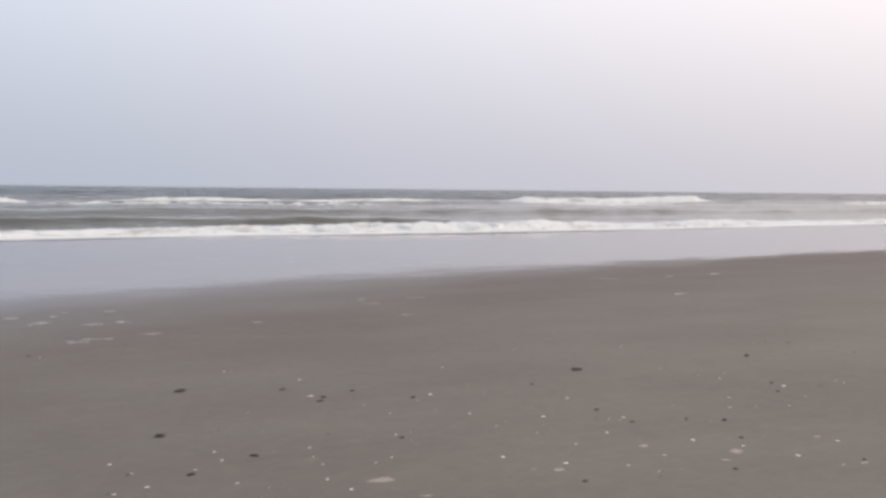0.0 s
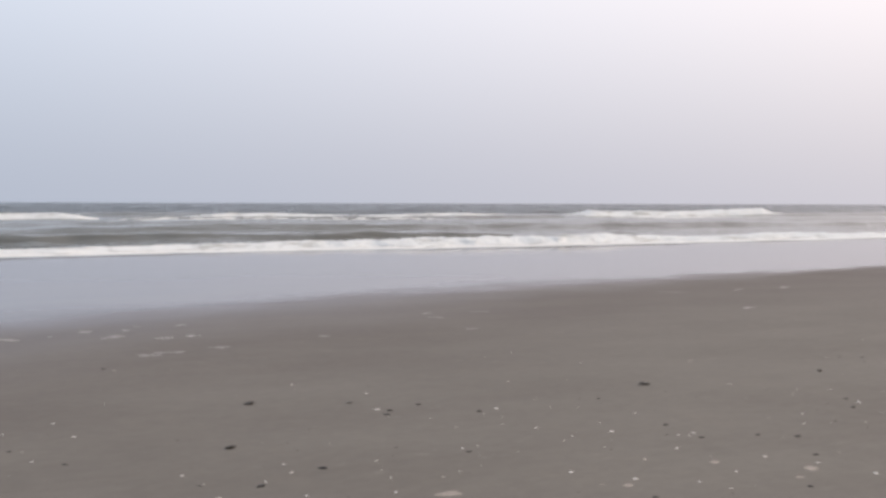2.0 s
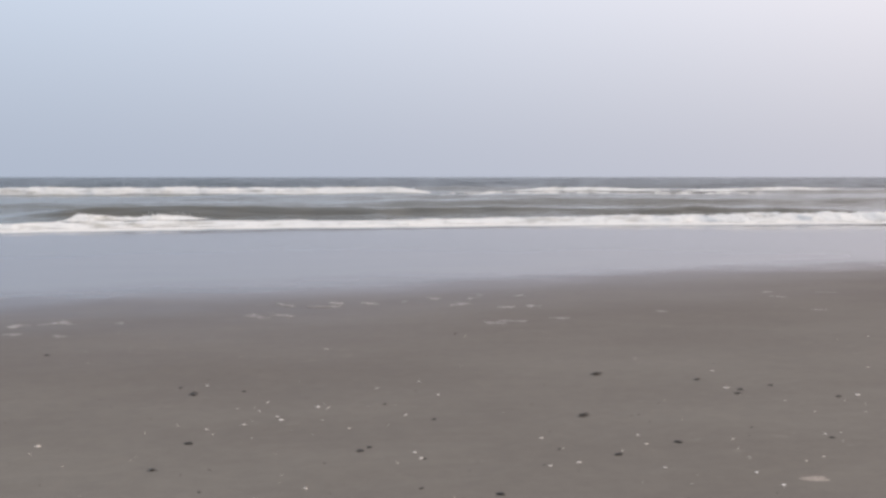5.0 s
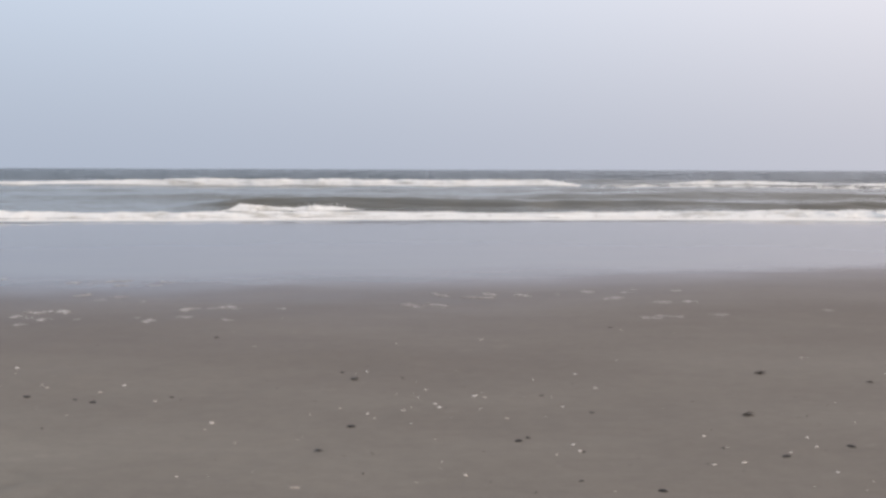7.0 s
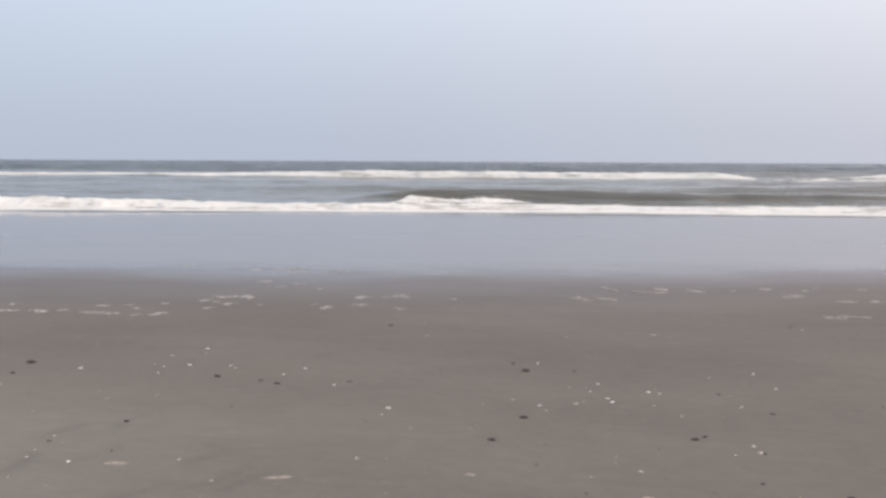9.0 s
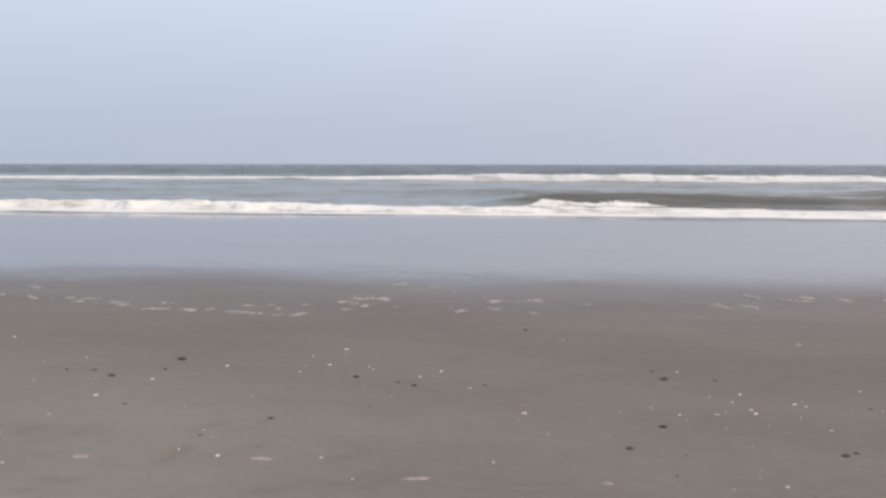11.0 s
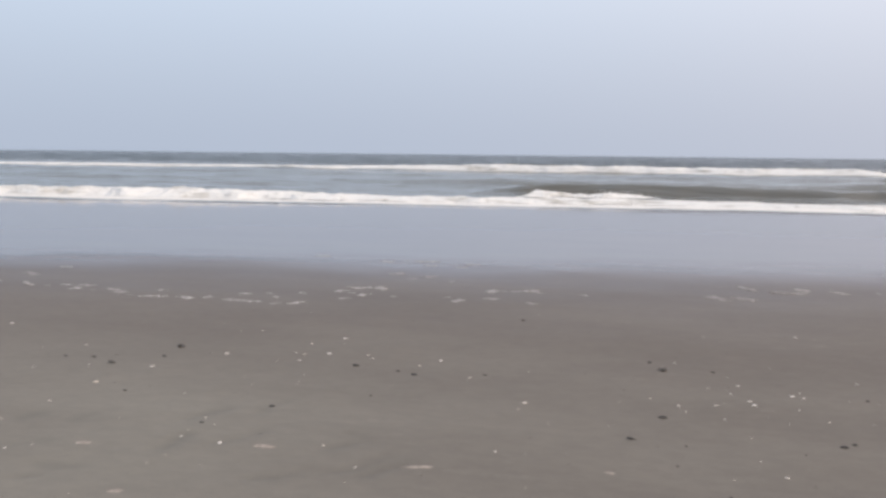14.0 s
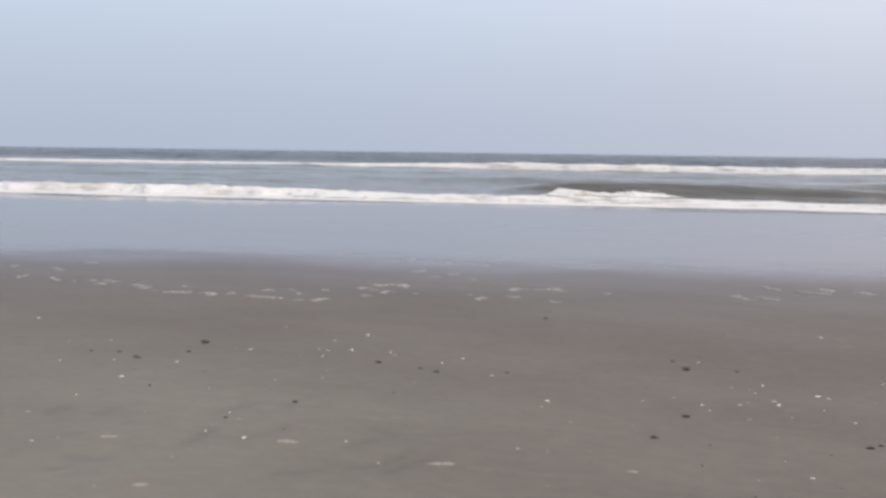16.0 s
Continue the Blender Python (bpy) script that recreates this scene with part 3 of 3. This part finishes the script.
DARK_B = (
    (-2.60, 4.29, -45), (-2.43, 9.17, 44), (-2.34, 5.26, -23), (-2.21, 6.75, 32), (-2.00, 9.93, -35),
    (-1.10, 7.59, 35), (-1.03, 5.46, -65), (-0.98, 7.32, 59), (-0.89, 5.97, 48), (-0.62, 7.39, 29),
    (-0.55, 6.02, -27), (-0.50, 8.51, -48), (-0.34, 8.60, -53), (-0.30, 6.45, -29), (0.12, 5.64, 46),
    (0.13, 4.73, 14), (0.18, 5.71, 30), (0.38, 4.90, 26), (0.38, 6.82, 28), (0.47, 5.42, 22),
    (0.66, 6.34, 30), (0.75, 5.30, -19), (0.76, 4.74, 45), (0.90, 6.23, -47), (1.14, 6.18, -34),
    (1.28, 5.50, 19), (1.33, 5.90, -23), (1.40, 9.84, 32), (1.46, 9.91, -32),
)
DARK_C = (
    (1.59, 5.34, 50), (1.66, 5.53, -20), (1.67, 6.29, 80), (1.96, 4.94, -25), (2.03, 5.53, 51),
    (2.04, 5.13, -32), (2.17, 7.58, 80), (2.42, 5.58, -21), (2.51, 8.03, -47), (2.64, 5.81, 22),
    (2.78, 5.07, -20), (2.90, 7.29, -63), (2.97, 4.32, -24), (3.00, 6.76, 51), (3.01, 5.49, 33),
    (3.08, 6.88, 43), (3.22, 6.24, -28), (3.37, 4.88, -24), (3.38, 6.99, 40), (3.41, 6.75, -35),
    (3.45, 4.18, 34), (3.68, 6.54, 44), (3.73, 4.64, -24), (3.84, 4.53, -31), (3.96, 4.12, -23),
    (4.34, 6.14, -39), (4.38, 3.95, 33), (4.38, 5.11, -19), (4.63, 4.99, -27),
)
DARK_D = (
    (4.63, 5.12, 35), (4.67, 5.54, 42), (4.79, 6.52, 28), (4.81, 4.30, -18), (4.86, 8.44, -45),
    (4.87, 5.65, -34), (4.97, 4.44, 30), (5.00, 5.06, -36), (5.03, 5.00, 36), (5.21, 3.70, 31),
    (5.24, 4.84, 48), (5.26, 4.28, -30), (5.38, 5.16, -25), (5.53, 6.84, 91), (5.79, 4.91, -38),
    (5.89, 5.59, -36), (5.99, 5.09, -35), (6.12, 4.88, -38), (6.40, 5.35, 41), (6.61, 5.60, 43),
    (7.44, 8.27, -51), (7.52, 6.68, 67), (7.62, 7.55, -48), (8.03, 7.13, -36), (8.18, 5.80, -53),
    (8.39, 7.20, -60), (8.49, 7.37, -43), (8.60, 7.08, -61), (9.50, 6.85, -50),
)
SMEAR = (
    (-3.90, 4.41, 125), (-3.26, 3.80, 91), (-3.08, 5.38, -92), (-2.94, 4.66, 118), (-2.01, 4.58, 115),
    (-1.24, 5.28, -113), (-1.08, 4.81, 86), (-0.19, 4.61, 93), (0.65, 4.84, -86), (1.36, 4.73, -67),
    (1.57, 4.68, -82), (2.48, 4.75, 156), (2.55, 4.39, 95), (3.35, 4.51, 72), (3.46, 4.43, 97),
    (3.72, 3.70, 48), (4.26, 4.60, 100), (4.48, 4.12, 82), (4.68, 4.22, 105), (4.84, 4.68, 60),
    (5.15, 3.65, 101), (5.16, 4.42, 67), (5.44, 4.21, 90), (5.44, 4.40, -115), (5.50, 4.78, -121),
)
FLECK_A = (
    (-9.94, 10.59, -265, 99), (-9.30, 11.37, -191, 23), (-9.26, 10.60, -420, -34), (-9.11, 9.78, 224, 99), (-8.57, 9.71, 369, -35),
    (-8.28, 9.69, -72, 67), (-8.09, 9.82, 162, 3), (-7.84, 9.84, -188, -10), (-7.80, 9.59, 147, -19), (-7.58, 9.57, -71, 22),
    (-7.36, 9.66, 190, -8), (-7.14, 9.50, -219, -35), (-6.93, 9.36, -69, 62), (-6.80, 9.79, 113, 79), (-6.63, 9.34, 272, 12),
    (-6.24, 9.36, 259, -34), (-6.05, 9.50, -187, 90), (-5.79, 9.87, 131, 42), (-5.74, 9.44, -202, -34), (-5.61, 9.43, -252, 12),
    (-5.55, 10.02, -98, -5), (-5.42, 9.39, 121, 64), (-5.36, 9.78, 95, -44), (-5.21, 10.16, 97, -6),
)
FLECK_B = (
    (-5.16, 9.37, -116, 65), (-4.95, 9.45, 196, 77), (-4.85, 10.46, 193, 69), (-4.81, 10.77, 231, -36), (-4.78, 12.28, 230, 50),
    (-4.70, 10.81, 209, 50), (-4.68, 10.37, 80, 57), (-4.60, 9.95, -136, 61), (-4.49, 10.23, 201, 84), (-4.49, 10.85, 301, -57),
    (-4.14, 10.26, -75, -13), (-3.89, 11.74, 65, -33), (-3.55, 10.42, -94, -45), (-3.38, 10.19, 226, 88), (-3.17, 11.07, 259, 69),
    (-3.06, 10.46, -142, -41), (-2.92, 11.15, -106, 48), (-2.77, 11.26, 183, 73), (-2.68, 11.19, -250, -47), (-2.58, 10.29, -139, -37),
    (-2.12, 11.15, -106, -35), (-0.64, 11.44, -419, -55), (-0.36, 11.46, 346, -37), (-0.33, 12.40, 419, -56),
)
FLECK_C = (
    (0.17, 12.13, 383, -6), (0.31, 12.49, 203, -50), (0.73, 12.38, 233, -62), (1.19, 12.51, 57, -30), (1.62, 12.77, 147, -22),
    (1.85, 12.12, -327, 35), (1.96, 10.51, -242, -18), (2.10, 12.69, 117, 31), (2.19, 10.60, -265, -15), (2.27, 13.00, 74, -31),
    (2.36, 11.74, 203, -16), (2.71, 11.82, 176, 28), (2.78, 10.77, -186, 23), (2.81, 12.92, 148, 19), (4.12, 11.12, -127, -40),
    (6.06, 10.95, -173, -20), (6.23, 12.25, -237, -40), (6.31, 12.76, -196, 43), (7.12, 12.61, -250, -11), (11.17, 11.29, -302, 23),
    (11.87, 13.87, -477, -38), (13.29, 13.74, -321, 26), (14.49, 13.74, -376, 34),
)
FLECK_D = (
    (-6.63, 14.04, -200, 28), (-5.40, 13.60, 170, -5), (-5.05, 13.75, -240, 22), (-4.85, 13.84, 360, 24), (-4.66, 13.35, -190, 15),
    (-4.43, 11.85, -130, 40), (-4.29, 12.16, -190, 30), (-4.19, 13.32, -170, 5), (-4.13, 13.74, -220, 0),
)


def sand_z(x, y):
    return float(sand_height(np.float64(x), np.float64(y)))


def fan_shell(seed):
    """A ribbed half shell, 1 across, domed side up."""
    rng = random.Random(seed)
    rings, spokes = 5, 14
    bm = bmesh.new()
    wide = rng.uniform(0.85, 1.1)
    rows = []
    for side in (1.0, 0.90):
        grid = []
        for i in range(rings + 1):
            r = i / rings
            line = []
            for j in range(spokes + 1):
                a = radians(-78 + 156 * j / spokes)
                rib = 1 + 0.05 * (1 if j % 2 else -1) * r
                z = 0.34 * math.sqrt(max(0.0, 1 - (r - 0.35) ** 2 / 0.43)) * math.cos(a * 0.8) * rib if i else 0.10
                line.append(bm.verts.new((math.sin(a) * r * 0.55 * wide * rib, (math.cos(a) * r - 0.5) * 0.95 * rib, max(z * side - (1 - side) * 0.25, 0.0))))
            grid.append(line)
        rows.append(grid)
    for s, grid in enumerate(rows):
        for i in range(rings):
            for j in range(spokes):
                quad = [grid[i][j], grid[i + 1][j], grid[i + 1][j + 1], grid[i][j + 1]]
                bm.faces.new(quad if s else quad[::-1])
    for j in range(spokes):
        bm.faces.new([rows[0][rings][j], rows[1][rings][j], rows[1][rings][j + 1], rows[0][rings][j + 1]])
    bmesh.ops.remove_doubles(bm, verts=bm.verts, dist=1e-4)
    bmesh.ops.recalc_face_normals(bm, faces=bm.faces)
    for f in bm.faces:
        f.smooth = True
    me = bpy.data.meshes.new("shell")
    bm.to_mesh(me)
    bm.free()
    me.materials.append(SHELL_M)
    return me


def mussel(seed):
    """A long closed shell, 1 long: two domed valves with a seam."""
    rng = random.Random(seed)
    bm = bmesh.new()
    bmesh.ops.create_uvsphere(bm, u_segments=16, v_segments=9, radius=0.5)
    for v in bm.verts:
        t = v.co.x + 0.5
        v.co.y *= 0.30 + 0.35 * math.sin(min(t * 1.25, 1.0) * math.pi * 0.62)
        v.co.y += 0.10 * math.sin(t * math.pi)
        v.co.z *= 0.36 + 0.05 * (abs(v.co.z) < 0.02)
        v.co += Vector((0, 0, 0.02 * rng.uniform(-1, 1)))
    for f in bm.faces:
        f.smooth = True
    me = bpy.data.meshes.new("mussel_shell")
    bm.to_mesh(me)
    bm.free()
    me.materials.append(MUSSEL_M)
    return me


def blade(seed):
    """One crumpled strap of weed, about 1 long."""
    rng = random.Random(seed)
    bm = bmesh.new()
    n, prev = 12, None
    bend, phase = rng.uniform(-0.5, 0.5), rng.random() * 6
    for i in range(n + 1):
        t = i / n
        w = 0.21 * math.sin(math.pi * (0.12 + 0.8 * t)) * (1 + 0.3 * math.sin(9 * t + phase))
        c = Vector((t - 0.5, bend * (t - 0.5) ** 2 + 0.05 * math.sin(7 * t + phase), 0.07 + 0.07 * math.sin(5.5 * t + phase)))
        ring = [bm.verts.new(c + Vector((0, w * math.cos(a), 0.06 * math.sin(a)))) for a in (0, 1.05, 2.1, 3.14, 4.19, 5.24)]
        if prev:
            for k in range(6):
                bm.faces.new((prev[k], prev[(k + 1) % 6], ring[(k + 1) % 6], ring[k]))
        else:
            bm.faces.new(ring[::-1])
        prev = ring
    bm.faces.new(prev)
    for f in bm.faces:
        f.smooth = True
    me = bpy.data.meshes.new("blade")
    bm.to_mesh(me)
    bm.free()
    me.materials.append(WEED_M)
    return me


def splat(name, seed, mat, lobes, thick):
    """A flat uneven patch about 1 across, thin at its ragged rim."""
    rng = random.Random(seed)
    phases = [(k, rng.random() * 6.3, rng.uniform(0.10, 0.35) / k) for k in range(2, 2 + lobes)]
    bm = bmesh.new()
    rings, spokes = 5, 36
    grid = [[bm.verts.new((0, 0, thick))] * spokes]
    for i in range(1, rings + 1):
        r = i / rings
        line = []
        for j in range(spokes):
            a = 6.28318 * j / spokes
            rim = 0.42 * (1 + sum(s * math.sin(k * a + p) for k, p, s in phases))
            z = thick * (1 - r**2.5) * (0.7 + 0.6 * rng.random()) if i < rings else -0.012
            line.append(bm.verts.new((math.cos(a) * rim * r, math.sin(a) * rim * r, z)))
        grid.append(line)
    for j in range(spokes):
        bm.faces.new((grid[0][0], grid[1][j], grid[1][(j + 1) % spokes]))
        for i in range(1, rings):
            bm.faces.new((grid[i][j], grid[i + 1][j], grid[i + 1][(j + 1) % spokes], grid[i][(j + 1) % spokes]))
    bmesh.ops.recalc_face_normals(bm, faces=bm.faces)
    for f in bm.faces:
        f.smooth = True
    me = bpy.data.meshes.new(name)
    bm.to_mesh(me)
    bm.free()
    heights = [max(0.0, min(1.0, v.co.z / thick)) for v in me.vertices]
    me.attributes.new("body", "FLOAT", "POINT").data.foreach_set("value", heights)
    me.materials.append(mat)
    return me


def lay(name, me, x, y, size, turn, tilt=0.0, sink=0.0, sx=1.0, sy=1.0, sz=1.0):
    ob = new(name, me)
    ob.matrix_world = pose(x, y, sand_z(x, y) - sink, tilt, 0, turn) @ Matrix.Diagonal((size * sx, size * sy, size * sz, 1))
    return ob


def foam_patch(seed, mat):
    """A wisp of drying foam about 1 long: ragged lobes strung along a bent line, thin at the rim."""
    rng = random.Random(seed)
    bm = bmesh.new()
    body = bm.verts.layers.float.new("body")
    bend, count = rng.uniform(-0.5, 0.5), rng.randrange(8, 13)
    for k in range(count):
        t = (k + rng.uniform(0.1, 0.9)) / count - 0.5
        cx, cy = t * 0.9, bend * (t * t * 2 - 0.2) + rng.gauss(0, 0.05)
        r = rng.uniform(0.06, 0.15) * (1.15 - 1.3 * t * t)
        wide, turn, thick = rng.uniform(1.0, 1.8), rng.uniform(-0.7, 0.7), rng.uniform(0.010, 0.022)
        waves = [(n, rng.random() * 6.3, rng.uniform(0.05, 0.17)) for n in range(2, 9)]
        spokes, rings = 22, 4
        hub = bm.verts.new((cx, cy, thick))
        hub[body] = 1.0
        last = None
        for i in range(1, rings + 1):
            q = i / rings
            line = []
            for j in range(spokes):
                a = 6.28318 * j / spokes
                rim = r * (1 + sum(s * math.sin(n * a + p) for n, p, s in waves)) * q
                dx, dy = math.cos(a) * rim * wide, math.sin(a) * rim
                v = bm.verts.new((cx + dx * math.cos(turn) - dy * math.sin(turn), cy + dx * math.sin(turn) + dy * math.cos(turn),
                                  thick * (1 - q**2) * rng.uniform(0.7, 1.2) if i < rings else -0.006))
                v[body] = max(0.0, 1 - q**1.6)
                line.append(v)
            for j in range(spokes):
                if last:
                    bm.faces.new((last[j], line[j], line[(j + 1) % spokes], last[(j + 1) % spokes]))
                else:
                    bm.faces.new((hub, line[j], line[(j + 1) % spokes]))
            last = line
    for f in bm.faces:
        f.smooth = True
    me = bpy.data.meshes.new("foam_fleck")
    bm.to_mesh(me)
    bm.free()
    me.materials.append(mat)
    return me


rng = random.Random(17)
fans = [fan_shell(k) for k in range(7)]
for x, y, mm in SHELL_A + SHELL_B + SHELL_C + SHELL_D + SHELL_E:
    dull = mm < 0
    size = abs(mm) * 0.001 * rng.uniform(0.85, 1.02) * (0.92 if dull else 1.0)
    ob = lay("shell", fans[rng.randrange(7)], x, y, size, rng.uniform(0, 360), rng.uniform(-8, 14), (0.07 if dull else 0.02) * size, rng.uniform(0.9, 1.25), rng.uniform(0.6, 1.0), rng.uniform(0.25, 0.4) if dull else rng.uniform(0.35, 0.6))
    if dull:
        words = "small dull white shell half buried in damp sand"
    elif abs(mm) > 36:
        words = "large bleached white ribbed shell lying on damp sand"
    else:
        words = "small bleached white ribbed shell lying on damp sand"
    tagged(ob, words, "shell", "shells strewn over the sand")

mussels = [mussel(k) for k in range(5)]
blades = [blade(k) for k in range(6)]
for x, y, mm in DARK_A + DARK_B + DARK_C + DARK_D:
    dull, turn = mm < 0, rng.uniform(-30, 30)
    size = abs(mm) * 0.001 * rng.uniform(0.95, 1.1) * (0.9 if dull else 1.0)
    if abs(mm) < 56:
        ob = lay("mussel_shell", mussels[rng.randrange(5)], x, y, size, turn, rng.uniform(-12, 12), (0.10 if dull else -0.05) * size, 1.1, 1.1, 0.5 if dull else 0.75)
        tagged(ob, "dark mussel shell half sunk in damp sand" if dull else "small blue-black mussel shell lying on the sand", "shell", "dark shells on the sand")
    else:
        top = new("seaweed_clump")
        top.matrix_world = pose(x, y, sand_z(x, y), 0, 0, turn * 0.4)
        tagged(top, "dark brown clump of washed-up seaweed on the sand", "seaweed", "clumps of seaweed on the sand")
        for k in range(3 if dull else 5):
            b = new("blade", blades[rng.randrange(6)])
            b.parent = top
            b.matrix_basis = pose(rng.gauss(0, 0.12) * size, rng.gauss(0, 0.12) * size, 0.004 * k, 0, 0, rng.gauss(0, 22) + 180 * (k % 2)) @ Matrix.Diagonal((size * rng.uniform(0.6, 1.0), size * rng.uniform(0.6, 0.95), size * (0.3 if dull else 0.5), 1))

pales = [splat("sand_patch", k, PALE, 12, 0.03) for k in range(6)]
for x, y, mm in SMEAR:
    ob = lay("sand_patch", pales[rng.randrange(6)], x, y, abs(mm) * 0.001 * 1.35, rng.uniform(-15, 15), 0, 0.002 if mm > 0 else 0.003, rng.uniform(1.0, 1.4), rng.uniform(0.55, 1.0), 0.7 if mm > 0 else 0.4)
    tagged(ob, "thin pale patch of dry sand and shell grit", "sand patch", "pale patches on the sand")

flecks, films = [foam_patch(40 + k, FLECK_M) for k in range(9)], [foam_patch(60 + k, FILM_M) for k in range(6)]
for x, y, mm, turn in FLECK_A + FLECK_B + FLECK_C + FLECK_D:
    size = max(abs(mm) * 0.001 * rng.uniform(1.05, 1.2), 0.06)
    wide = 0.09 * rng.uniform(0.7, 1.4) / (0.25 * size)
    ob = lay("foam_fleck", flecks[rng.randrange(9)] if mm > 0 else films[rng.randrange(6)], x, y, size, turn, 0, 0.0, 1.0, min(max(wide, 0.5), 2.5), 1.2 if mm > 0 else 0.5)
    tagged(ob, "whitish wisp of drying sea foam on wet sand" if mm > 0 else "faint thin wisp of drying sea foam on wet sand", "sea foam", "foam flecks left along the tide line")


# ---- grit too small to count ----
def scatter(name, count, seed, low, high, mat, label, mean_y, wide):
    rng = random.Random(seed)
    bm = bmesh.new()
    for _ in range(count):
        y = rng.uniform(3.4, 10.5) if rng.random() < 0.4 else rng.gauss(mean_y, wide)
        x = rng.uniform(-0.95, 1.35) * max(y, 3) + rng.uniform(-1, 1)
        if not 3.0 < y < 12.5:
            continue
        r = rng.uniform(low, high)
        m = pose(x, y, sand_z(x, y) + r * 0.15, rng.uniform(-20, 20), rng.uniform(-20, 20), rng.uniform(0, 360)) @ Matrix.Diagonal((r * rng.uniform(0.7, 1.4), r * rng.uniform(0.5, 1.0), r * 0.4, 1))
        bmesh.ops.create_icosphere(bm, subdivisions=1, radius=1.0, matrix=m)
    me = bpy.data.meshes.new(name)
    bm.to_mesh(me)
    bm.free()
    me.materials.append(mat)
    tagged(new(name, me), label, "grit", kind="stuff")


scatter("shell_grit", 90, 3, 0.003, 0.007, SHELL_M, "fine broken white shell grit on the sand", 5.8, 1.2)
scatter("dark_grit", 130, 4, 0.003, 0.008, MUSSEL_M, "fine dark shell and weed crumbs on the sand", 5.8, 1.2)
